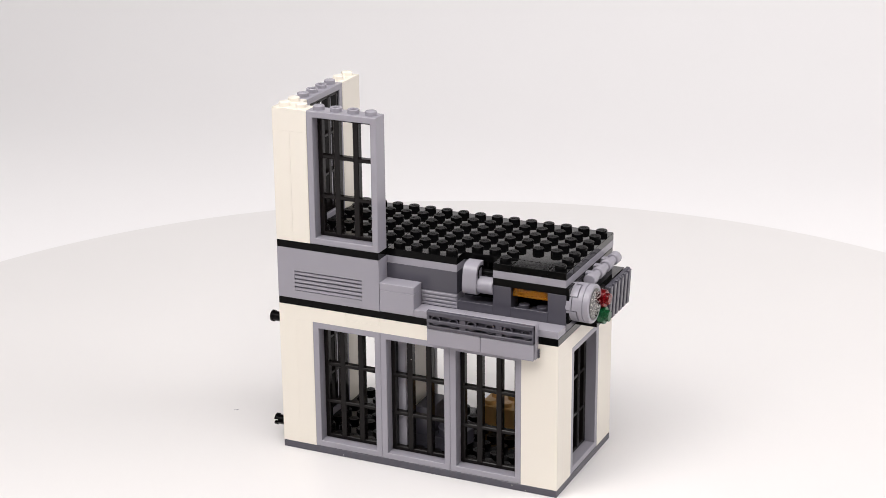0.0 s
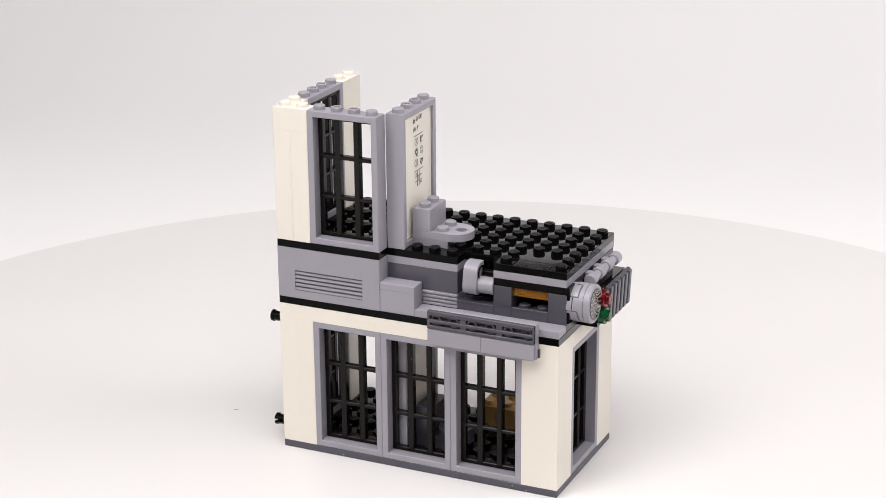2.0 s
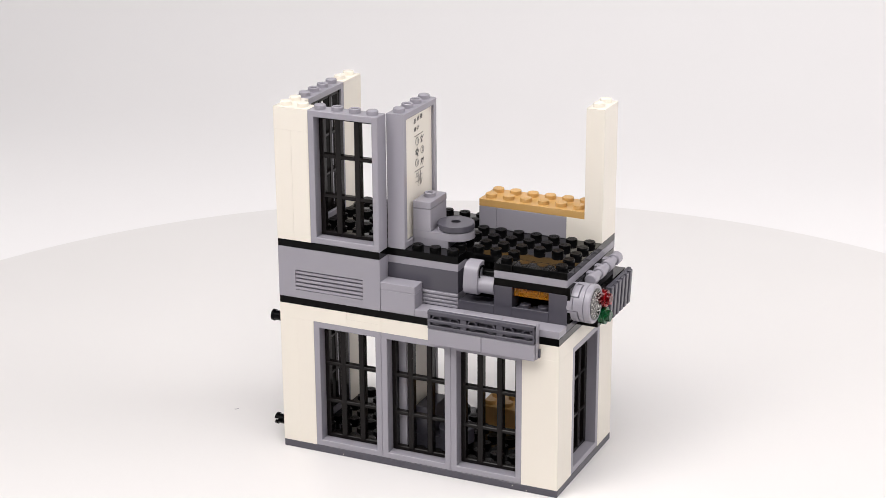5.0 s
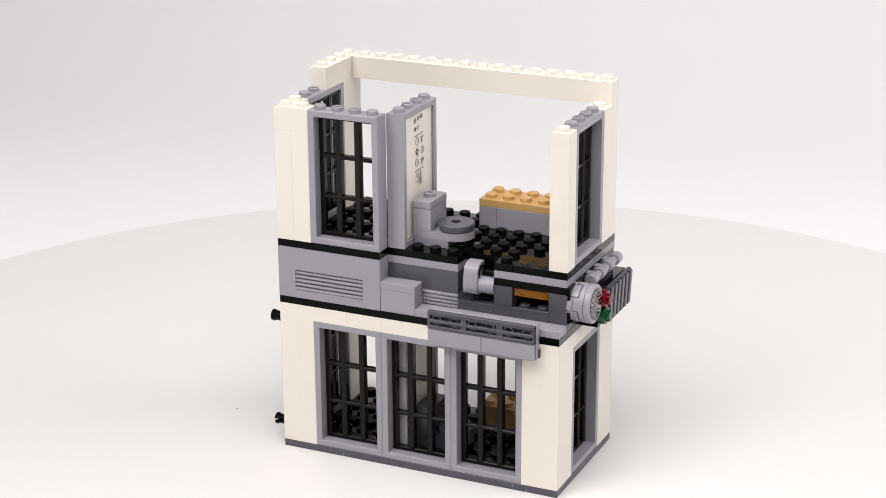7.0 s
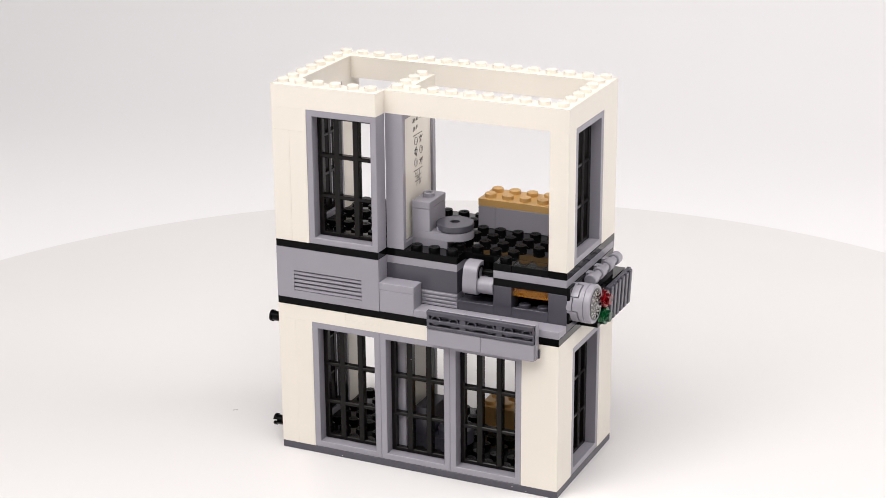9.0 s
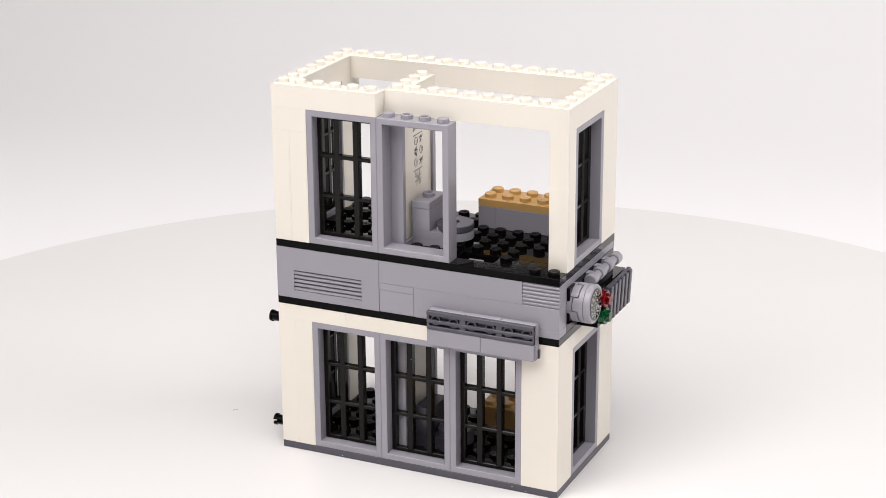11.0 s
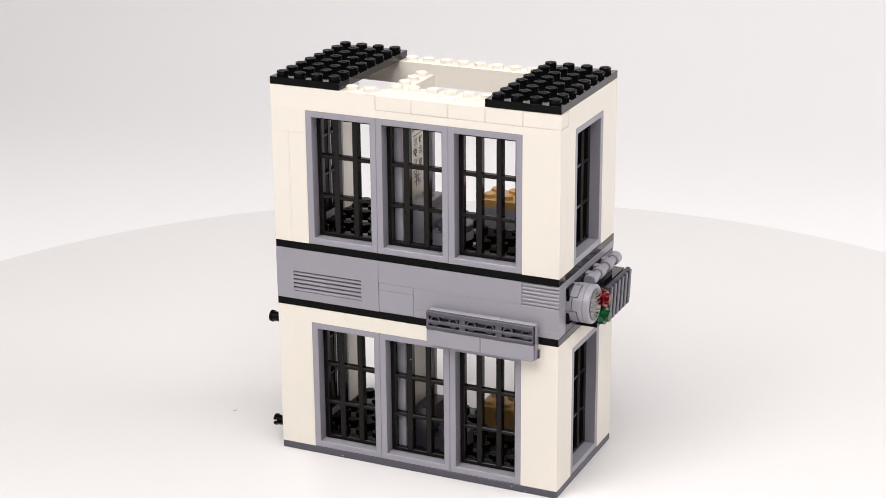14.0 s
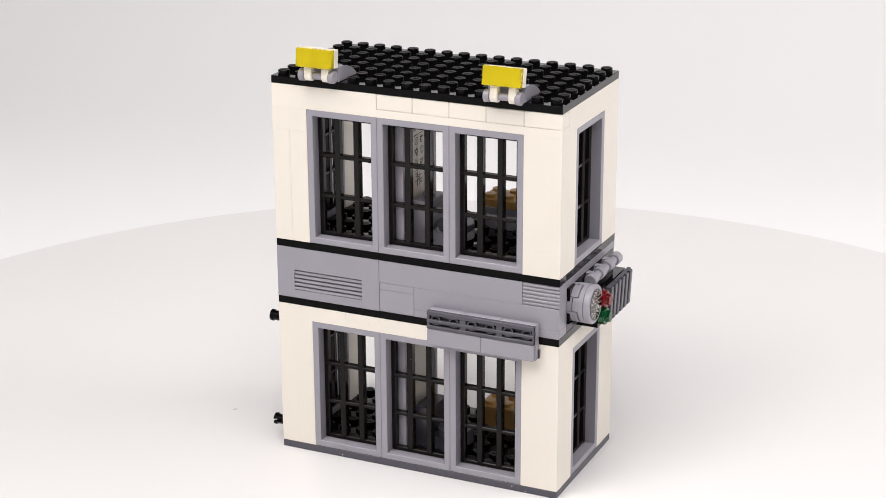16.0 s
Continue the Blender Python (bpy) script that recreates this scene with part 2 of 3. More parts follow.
for x0, x1, y0, y1, z0, z1 in ((0, 4, 0, 1, 19, 21), (4, 6, 0, 1, 19, 20), (6, 16, 0, 1, 19, 21),
                               (0, 1, 1, 8, 19, 21), (15, 16, 1, 8, 19, 21), (1, 15, 7, 8, 19, 21)):
    fixed("plate", x0, x1, y0, y1, z0, z1, WHITE, studs=False)
fixed("tile", 4, 6, 0, 1, 20, 21, WHITE, studs=False, edge=(0.0001, 0.00003))
fixed("ceiling_plate", 0, 16, 0, 8, 21, 22, BLACK, "black plate course", studs=False)

# middle band: solid left block with its vent
bm = bmesh.new()
for x0, x1, z0, z1 in ((0, 1, 22, 29), (5, 6, 22, 29), (1, 5, 22, 23.1), (1, 5, 25.9, 29)):
    box(bm, x0, x1, 0, 1, z0, z1, 0.00001, 0)
part("brick", bm, LGREY, home, "light grey smooth wall block with a vent recess")
fixed("brick", 0, 1, 1, 8, 22, 29, LGREY, studs=False)
fixed("brick", 1, 15, 7, 8, 22, 29, LGREY, studs=False)


def grille_tile(x0, z0, w, h, y, slats, parent):
    """A vent tile: a backing with level slats of sloped section, set in a wall recess."""
    bm = bmesh.new()
    box(bm, x0 * S, (x0 + w) * S, y * S + 0.0012, (y + 0.6) * S, z0 * P, (z0 + h) * P, 0.00005, 0.00003, (1, 1, 1))
    tile = part("vent_grille", bm, LGREY, parent, "light grey slatted vent grille")
    for i in range(slats):
        za = (z0 + h * (i + 0.10) / slats) * P
        zb = (z0 + h * (i + 0.72) / slats) * P
        p = [(y * S + 0.0013, za), (y * S, za + 0.0001), (y * S + 0.0002, zb - 0.0002), (y * S + 0.0005, zb), (y * S + 0.0013, zb)]
        bm = bmesh.new()
        A = [bm.verts.new((x0 * S + 0.00003, q, r)) for q, r in p]
        B = [bm.verts.new(((x0 + w) * S - 0.00003, q, r)) for q, r in p]
        for k in range(5):
            bm.faces.new((A[k], A[(k + 1) % 5], B[(k + 1) % 5], B[k]))
        bm.faces.new(A)
        bm.faces.new(B)
        part("slat", bm, LGREY, tile)


grille_tile(1.0, 23.1, 2, 2.8, 0.01, 5, home)
grille_tile(3.0, 23.1, 2, 2.8, 0.01, 5, home)

# middle band: the open front right half
fixed("brick", 6, 8, 0, 1, 22, 25, LGREY, studs=False, edge=(0.0002, 0.0001))
fixed("tile", 6, 8, 0, 1, 25, 26, LGREY, studs=False, edge=(0.0002, 0.0001))
fixed("plate", 8, 16, 0, 1, 22, 23, LGREY, "light grey ledge plate", studs=False)
fixed("plate", 6, 16, 1, 7, 22, 23, DGREY, studs=False)
fixed("brick", 6, 10, 1.02, 2, 23, 25, LGREY, studs=False)
for k in range(4):
    fixed("rib", 8, 10, 0.94, 1.06, 23.08 + k * 0.5, 23.4 + k * 0.5, LGREY, studs=False)
fixed("brick", 6, 10, 1, 2, 25, 28, DGREY, "dark grey brick", studs=False)
fixed("plate", 6, 10, 1, 3, 28, 29, LGREY, studs=False)
fixed("brick", 6, 10, 2, 7, 23, 28, DGREY, studs=False)
fixed("tile", 10, 12, 1, 2, 23, 24.2, DGREY, "dark grey flat tile", studs=False)
fixed("brick", 10, 12, 3, 7, 23, 29, BLACK, studs=False)
# bent grey pipe with its axle
bm = bmesh.new()
pts = [(1.1, 25.3), (0.92, 25.4), (0.79, 25.8), (0.75, 26.4), (0.85, 28.2), (0.91, 28.7), (1.02, 29.1), (1.2, 29.38), (1.45, 29.45), (1.75, 29.45), (1.75, 25.3)]
A = [bm.verts.new((10.38 * S, y * S, z * P)) for y, z in pts]
B = [bm.verts.new((11.15 * S, y * S, z * P)) for y, z in pts]
for i in range(len(pts)):
    f = bm.faces.new((A[i], A[(i + 1) % len(pts)], B[(i + 1) % len(pts)], B[i]))
    f.smooth = i < 9
for q in (A, B):
    f = bm.faces.new(q)
    for e in f.edges:
        e.smooth = False
part("pipe_elbow", bm, LGREY, home, "light grey rounded pipe elbow")
bm = bmesh.new()
lathe(bm, (10.45 * S, 1.30 * S, 26.55 * P), [(0.0030, 0), (0.0034, 0.0004), (0.0034, 0.62 * S), (0.0036, 0.66 * S), (0.0036, 1.55 * S)], "x", 28)
part("pipe", bm, LGREY, home)
# short black plug, its colour standing for the shade inside the elbow's hole
bm = bmesh.new()
lathe(bm, (11.08 * S, 1.38 * S, 28.1 * P), [(0.0031, 0), (0.0031, 0.12 * S), (0.0025, 0.13 * S), (0.0020, 0.05 * S)], "x", 22)
part("pipe_bore", bm, BLACK, home)
bm = bmesh.new()
lathe(bm, (11.2 * S, 1.6 * S, 28.0 * P), [(0.0015, 0), (0.0015, 0.8 * S)], "x", 16)
part("axle", bm, BLACK, home)

# counter box with its hatch
fixed("plate", 12, 16, 1, 8, 28, 29, LGREY, studs=False)
fixed("plate", 12, 16, 1, 7.9, 27, 28, BLACK, studs=False)
fixed("panel", 12, 13, 1, 2, 23, 27, DGREY, studs=False)
fixed("panel", 15, 16, 1, 2, 23, 27, DGREY, studs=False)
fixed("panel", 13, 15, 1.14, 2, 23, 24, DGREY, studs=False)
fixed("panel", 13, 15, 1, 1.14, 23, 24.35, DGREY, studs=False)
bm = bmesh.new()
for x in (13.5, 14.5):
    stud(bm, x, 1.62, 23.95)
part("stud_pair", bm, DGREY, home)
fixed("brick", 12, 15.9, 2.3, 7, 23, 27, BLACK, studs=False)
bm = bmesh.new()
box(bm, 13.02, 14.98, 1.2, 1.7, 25.75, 26.85)
part("clear_bar", bm, ORANGE, home, "clear orange bar in the hatch")
fixed("brick", 15.02, 15.97, 2, 8, 23, 28, LGREY, studs=False)

# first-floor deck
DECK = "glossy black studded deck plate"
fixed("deck_plate", 0, 6, 0, 8, 29, 30, BLACK, DECK)
fixed("deck_plate", 6, 16, 2, 8, 29, 30, BLACK, DECK, skip={(13, 2), (14, 2)})
fixed("deck_plate", 6, 10, 1, 2, 29, 30, BLACK, DECK)
fixed("deck_plate", 12, 13, 1, 2, 29, 30, BLACK)
fixed("deck_plate", 15, 16, 1, 2, 29, 30, BLACK)
fixed("deck_tile", 13, 15, 1, 2, 29, 30, BLACK, "smooth black tile", studs=False, edge=(0.00015, 0.00011))

# standing corner of the first floor
fixed("brick", 0, 1, 0, 1, 30, 45, WHITE, "white brick column", studs=False, edge=(0.00006, 0.00002))
fixed("brick", 1, 2, 0, 1, 30, 45, WHITE, "white brick column", studs=False, edge=(0.00006, 0.00002))
fixed("brick", 0, 2, 0, 1, 45, 48, WHITE)
fixed("brick", 0, 1, 1, 2, 30, 48, WHITE)
fixed("brick", 0, 1, 6, 8, 30, 48, WHITE)
window(home, "x", 2, 0, 30)
window(home, "y", 0, 2, 30)

def arc_block(bm, cy, cz, r0, r1, a0, a1, x0, x1, n=6):
    """A curved block round an axis along x; angles in degrees, the rest in metres."""
    ring = []
    for k in range(n + 1):
        a = radians(a0 + (a1 - a0) * k / n)
        c, s = math.cos(a), math.sin(a)
        ring.append([bm.verts.new((x, cy + r * c, cz + r * s)) for r, x in ((r0, x0), (r1, x0), (r1, x1), (r0, x1))])
    for p, q in zip(ring, ring[1:]):
        for i in range(4):
            bm.faces.new((p[i], p[(i + 1) % 4], q[(i + 1) % 4], q[i]))
    bm.faces.new(ring[0])
    bm.faces.new(ring[-1])


# hinge pins: a split, collared end on a shaft
for z, turned in ((17.9, 62), (2.6, 0)):
    bm = bmesh.new()
    c = (-1.0 * S, 1.0 * S, z * P)
    lathe(bm, (c[0] + 0.0036, c[1], c[2]), [(0.0022, 0), (0.0022, 0.0034), (0.0024, 0.0036), (0.0024, 0.0050)], "x", 24)
    for half_turn in (0, 180):
        a0, a1 = turned + half_turn + 16, turned + half_turn + 164
        arc_block(bm, c[1], c[2], 0.0012, 0.0026, a0, a1, c[0], c[0] + 0.0010, 10)
        arc_block(bm, c[1], c[2], 0.0012, 0.0022, a0, a1, c[0] + 0.0010, c[0] + 0.0037, 10)
    part("hinge_pin", bm, BLACK, home, "black split hinge pin")

# sign strip below the band
bm = bmesh.new()
for x0, x1 in ((9, 11), (11, 13), (13, 14.90)):
    box(bm, x0, x1, -0.38, -0.003, 19.15, 23.85, 0.0003, 0.00006)
box(bm, 14.905, 14.94, -0.46, -0.003, 19.15, 23.8, 0.0001)
part("sign_bracket", bm, LGREY, home, "light grey bracket plate")
bm = bmesh.new()
box(bm, 9, 14.90, -0.395, -0.382, 21.35, 23.78, 0.00002, 0)
for z0, z1 in ((23.2, 23.8), (22.2, 22.66), (21.35, 21.85)):
    box(bm, 9, 14.90, -0.64, -0.40, z0, z1, 0.0002)
for x0, x1 in ((9.0, 9.16), (10.82, 11.18), (12.82, 13.18), (14.78, 14.90)):
    box(bm, x0, x1, -0.62, -0.40, 21.37, 23.76, 0.0002)
part("sign_backing", bm, DGREY, home, "dark grey ribbed plate strip showing its underside")
for i in range(6):
    bm = bmesh.new()
    lathe(bm, ((9.5 + i) * S, -0.39 * S, 22.62 * P), [(0.0022, 0), (0.0022, 0.0016), (0.0016, 0.0016), (0.0016, 0.0)], "-y", 18)
    part("tube", bm, DGREY, home)
for x0 in (9, 12):
    bm = bmesh.new()
    box(bm, x0, x0 + (3.0 if x0 < 12 else 2.90), -0.62, -0.385, 19.13, 21.32, 0.0003)
    part("sign_tile", bm, LGREY, home, "smooth light grey tile")
bm = bmesh.new()
box(bm, 14.94, 15.02, -0.16, -0.003, 19.2, 20.4)
part("clip", bm, DGREY, home)

# gadgets on the end wall


DY, DZ, DX = 2.0 * S, 25.5 * P, 15.95 * S
bm = bmesh.new()
lathe(bm, (DX, DY, DZ), [(0.0068, 0), (0.0071, 0.0002), (0.0071, 0.0052)], "x", 44)
for k in range(4):
    arc_block(bm, DY, DZ, 0.0068, 0.0080, 12 + 90 * k, 56 + 90 * k, DX + 0.0001, DX + 0.0046, 8)
    arc_block(bm, DY, DZ, 0.0068, 0.0080, 58 + 90 * k, 100 + 90 * k, DX + 0.0001, DX + 0.0024, 8)
drum = part("drum", bm, LGREY, home, "light grey notched drum")
bm = bmesh.new()
lathe(bm, (DX + 0.0052, DY, DZ), [(0.0071, 0), (0.0081, 0.0001), (0.0081, 0.0018), (0.0077, 0.0019), (0.0077, 0.0022), (0.0081, 0.0023), (0.0081, 0.0042), (0.0078, 0.0046), (0.0065, 0.0046)], "x", 44)
for k in range(4):
    arc_block(bm, DY, DZ, 0.0068, 0.0081, 59.5 + 90 * k, 98.5 + 90 * k, DX + 0.0028, DX + 0.0054, 8)
part("drum_cap", bm, LGREY, drum)
bm = bmesh.new()
lathe(bm, (DX + 0.0097, DY, DZ), [(0.0065, 0), (0.0065, 0.00025)], "x", 40)
part("drum_face", bm, BLACK, drum, "dark printed drum face")
bm = bmesh.new()
random.seed(4)
for r, n in ((0.0006, 3), (0.0016, 6), (0.0026, 9), (0.0036, 12), (0.0046, 15), (0.0054, 17)):
    for k in range(n):
        a = 360.0 * k / n + r * 14000
        arc_block(bm, DY, DZ, r, r + 0.0004 + random.random() * 0.0002, a, a + 360.0 / n * (0.18 + random.random() * 0.3), DX + 0.0098, DX + 0.0101, 2)
part("drum_print", bm, SILVER, drum, "silver dotted print on the drum face")
fixed("bracket", 15.9, 16.15, 1.05, 3.2, 23.2, 28, BLACK, studs=False)
# rolled hinge bar
for i in range(7):
    bm = bmesh.new()
    y0 = 2.95 + i * 0.585
    r = 0.0026 if i % 2 == 0 else 0.0018
    lathe(bm, (16.5 * S, y0 * S, 27.55 * P), [(r - 0.0003, 0), (r, 0.0003), (r, 0.575 * S - 0.0003), (r - 0.0003, 0.575 * S)], "y", 22)
    if i % 2:
        box(bm, 16.0, 16.5, y0 + 0.1, y0 + 0.5, 27.1, 28.0)
    part("hinge_roll", bm, LGREY, home)
# black box with a ridged panel
fixed("bracket", 16, 16.98, 2.9, 3.95, 21.4, 26.2, BLACK, studs=False)
fixed("bracket", 16, 16.75, 3.95, 7.7, 21.2, 25.6, BLACK, "black bracket block", studs=False)
grid = part("ridged_panel", (lambda b: (box(b, 0, 0.2, 0, 3.42, 0, 4.85), b)[1])(bmesh.new()), DGREY, home, "dark grey panel with upright ridges")
grid.matrix_basis = pose(16.75 * S, 4.32 * S, 20.9 * P, 0, 3.0, 0)
for i in range(6):
    bm = bmesh.new()
    box(bm, 0.18, 0.36, 0.05 + i * 0.57, 0.40 + i * 0.57, 0.05, 4.85, 0.0003)
    part("ridge", bm, DGREY, grid)
for z, mat, lab in ((25.2, RED, "clear red round stud"), (22.9, GREEN, "clear green round stud")):
    bm = bmesh.new()
    lathe(bm, (16.98 * S, 3.25 * S, z * P), [(0.0030, 0), (0.0037, 0.0003), (0.0037, 0.0026), (0.0035, 0.0029), (0.0024, 0.0030), (0.0024, 0.0044), (0.0022, 0.0046)], "x", 22)
    part("indicator_lamp", bm, mat, home, lab)

# specks of dust on the dark parts
for x, y, z in ((13.52, -0.004, 0.62), (3.63, -0.004, 0.30), (14.3, -0.004, 0.25), (7.55, 0.53, 15.4)):
    bm = bmesh.new()
    lathe(bm, (x * S, y * S, z * P), [(0.0002, 0), (0.00015, 0.0001)], "-y", 8)
    part("dust_speck", bm, WHITE, home)

# ---------------------------------------------------------------- ground-floor furnishings


def panel_marks(parent, x, y, z):
    """Hand-drawn marks on the white wall panel: tally strokes, ringed figures and a small grid."""
    def to(u, v):                                  # u along the panel, v up, in metres
        return (x * S, y * S + 0.0139 + (u - 0.0144) * 0.9, z * P + v)

    def stroke(bm, u0, v0, u1, v1, w=0.0002):
        d = Vector((u1 - u0, v1 - v0)).normalized() * w
        n = Vector((-d.y, d.x))
        q = [(u0 + n.x, v0 + n.y), (u1 + n.x, v1 + n.y), (u1 - n.x, v1 - n.y), (u0 - n.x, v0 - n.y)]
        A = [bm.verts.new(to(*p)) for p in q]
        B = [bm.verts.new(Vector(to(*p)) + Vector((0.00008, 0, 0))) for p in q]
        for k in range(4):
            bm.faces.new((A[k], A[(k + 1) % 4], B[(k + 1) % 4], B[k]))
        bm.faces.new(A)
        bm.faces.new(B)

    rnd = random.Random(7)
    bm = bmesh.new()
    for gu, gv, n in ((0.0092, 0.0508, 4), (0.0126, 0.0513, 4), (0.0160, 0.0516, 4), (0.0094, 0.0472, 4), (0.0130, 0.0475, 2)):
        for k in range(n):
            stroke(bm, gu + k * 0.0006, gv, gu + k * 0.0006 + 0.0003, gv + 0.0019, 0.00005)
        stroke(bm, gu - 0.0003, gv + 0.0004, gu + 0.0020, gv + 0.0014, 0.00005)
    part("tally_marks", bm, INK, parent)
    bm = bmesh.new()
    stroke(bm, 0.0096, 0.0452, 0.0190, 0.0454, 0.00014)
    stroke(bm, 0.0096, 0.0300, 0.0190, 0.0302, 0.00014)
    part("ruled_lines", bm, INK, parent)
    for u, v, ch in ((0.0124, 0.0426, "1"), (0.0178, 0.0380, "2"), (0.0120, 0.0335, "3")):
        bm = bmesh.new()
        for k in range(14):
            a, b2 = 2 * math.pi * k / 14, 2 * math.pi * (k + 1) / 14
            stroke(bm, u + 0.0016 * math.cos(a), v + 0.0016 * math.sin(a), u + 0.0016 * math.cos(b2), v + 0.0016 * math.sin(b2), 0.00009)
        part("ring_mark", bm, INK, parent)
        cu = bpy.data.curves.new("figure", "FONT")
        cu.body, cu.size, cu.align_x, cu.align_y = ch, 0.0026, "CENTER", "CENTER"
        tmp = bpy.data.objects.new("figure", cu)
        me = bpy.data.meshes.new_from_object(tmp)
        bpy.data.objects.remove(tmp)
        me.materials.append(INK)
        fg = new("figure", me)
        fg.parent = parent
        fg.matrix_basis = Matrix.Translation(Vector(to(u, v)) + Vector((0.00009, 0, 0))) @ Euler((radians(90), 0, radians(90))).to_matrix().to_4x4()
    bm = bmesh.new()
    for cu_, cv_, n in ((0.0176, 0.0428, 12), (0.0124, 0.0382, 16), (0.0176, 0.0331, 14)):
        for k in range(n):
            a = rnd.random() * 6.28
            r0, r1 = 0.0004 + rnd.random() * 0.0009, 0.0010 + rnd.random() * 0.0013
            b2 = a + 0.5 + rnd.random()
            stroke(bm, cu_ + r0 * math.cos(a), cv_ + r0 * math.sin(a), cu_ + r1 * math.cos(b2), cv_ + r1 * math.sin(b2), 0.00011)
    part("scribbles", bm, INK, parent)
    bm = bmesh.new()
    for k in (0, 1):
        stroke(bm, 0.0130 + k * 0.0024, 0.0232, 0.0132 + k * 0.0024, 0.0296, 0.00013)
        stroke(bm, 0.0106, 0.0254 + k * 0.0021, 0.0178, 0.0255 + k * 0.0021, 0.00013)
    for u, v in ((0.0117, 0.0286), (0.0143, 0.0265), (0.0168, 0.0243)):
        for k in range(8):
            a, b2 = 2 * math.pi * k / 8, 2 * math.pi * (k + 1) / 8
            stroke(bm, u + 0.0005 * math.cos(a), v + 0.0005 * math.sin(a), u + 0.0005 * math.cos(b2), v + 0.0005 * math.sin(b2), 0.00009)
    part("grid_marks", bm, INK, parent)


def wall_panel():
    bm = bmesh.new()
    box(bm, 0.30, 0.86, 0.335, 3.665, 0.86, 17.14, 0.0002, 0.00003)
    return bm


# ground floor: partition, bench and basin block
gp = window(home, "y", 6, 1, 1, studs=False)
for ch in list(gp.children):
    bpy.data.objects.remove(ch)
part("wall_panel", wall_panel(), PANELWHITE, gp, "plain white panel in the partition frame")
fixed("brick", 9, 13, 6, 8, 1, 4, TAN, "tan brick bunk")
fixed("brick", 13, 15, 6, 8, 1, 4, TAN)
# basin plates and block take dark grey, darkened for the shade indoors
fixed("plate", 7, 9, 2, 4, 1, 2, DGREY, "grey plate under the basin, darkened for indoor shade", studs=False)
fixed("plate", 7, 9, 2, 4, 2, 3, DGREY, studs=False)
bm = bmesh.new()
lathe(bm, (9 * S, 3 * S, 2 * P), [(0.0079, 0), (0.0079, P)], "z", 36)
part("rounded_plate", bm, DGREY, home)
bm = bmesh.new()
lathe(bm, (9 * S, 3 * S, 3 * P), [(0.0079, 0), (0.0079, P - 0.0003), (0.0076, P), (0.0020, P), (0.0020, P - 0.001)], "z", 36)
part("round_tile", bm, DGREY, home, "dark grey round tile")
fixed("brick", 7, 8, 2, 4, 3, 6, DGREY, studs=False)
fixed("jumper_plate", 7, 8, 2, 4, 6, 7, DGREY, studs=False)

# ---------------------------------------------------------------- pieces that arrive one after another
# partition frame, its panel
pf = part("window_frame", frame_mesh("y"), LGREY, None, "light grey plastic frame standing as a partition")
pf.location = (6 * S, 1 * S, 30 * P)
tagged(pf, category="window frame", group="window frames")
ARRIVALS.append((pf, 0.25))
wp = part("wall_panel", wall_panel(), PANELWHITE, None, "white wall panel with scribbled black marks")
wp.location = pf.location
tagged(wp, category="wall panel")
panel_marks(wp, 0.862, 0.35, 0.0)
ARRIVALS.append((wp, 0.65))

# basin: base, rounded plate, block, jumper, round seat
piece(1.0, "plate", 7, 9, 2, 4, 30, 31, LGREY, "light grey square plate on the black deck", "toy plate")
bm = bmesh.new()
out = [(0, 0), (2, 0)] + [(2 + math.sin(radians(a)), 1 - math.cos(radians(a))) for a in range(10, 180, 10)] + [(2, 2), (0, 2)]
hole = [(2.35 + 0.3 * math.cos(radians(a)), 1 + 0.3 * math.sin(radians(a))) for a in range(0, 360, 20)]
eo = []
for z in (0.0, 1.0):
    vo = [bm.verts.new((a * S, b * S, z * P)) for a, b in out]
    vh = [bm.verts.new((a * S, b * S, z * P)) for a, b in hole]
    ed = [bm.edges.new((q[i], q[(i + 1) % len(q)])) for q in (vo, vh) for i in range(len(q))]
    bmesh.ops.triangle_fill(bm, edges=ed, use_beauty=True)
    eo.append((vo, vh))
for k in (0, 1):
    a, b = eo[0][k], eo[1][k]
    for i in range(len(a)):
        bm.faces.new((a[i], a[(i + 1) % len(a)], b[(i + 1) % len(a)], b[i]))
for i in (0.5, 1.5):
    for j in (0.5, 1.5):
        stud(bm, i, j, 1)
rp = part("rounded_plate", bm, LGREY, None, "light grey plate with a rounded, holed end")
rp.location = (7 * S, 2 * S, 31 * P)
tagged(rp, category="toy plate")
ARRIVALS.append((rp, 1.3))
piece(1.7, "brick", 7, 8, 2, 4, 32, 35, LGREY, "light grey brick standing as a cistern")
piece(2.05, "jumper_plate", 7, 8, 2, 4, 35, 36, LGREY, "light grey plate with one hollow stud", "toy plate", studs=False, edge=(0.0003, -0.0001))
bm = bmesh.new()
stud(bm, 0.5, 1.0, 1.0, hollow=True)
part("stud", bm, LGREY, ARRIVALS[-1][0])
bm = bmesh.new()
lathe(bm, (S, S, 0), [(0.0020, P), (0.0020, 0.0), (0.0072, 0.0), (0.0072, 0.0006), (0.0079, 0.0007), (0.0079, P - 0.0003), (0.0076, P), (0.0020, P), (0.0020, P - 0.001)], "z", 40, cap0=False, cap1=False)
seat = part("round_tile", bm, DGREY, None, "dark grey round tile with a hole, as a seat")
seat.location = (8 * S, 2 * S, 32 * P)
tagged(seat, category="toy tile")
ARRIVALS.append((seat, 2.4))

# bunk of thin wall panels, white corner brick, tan top


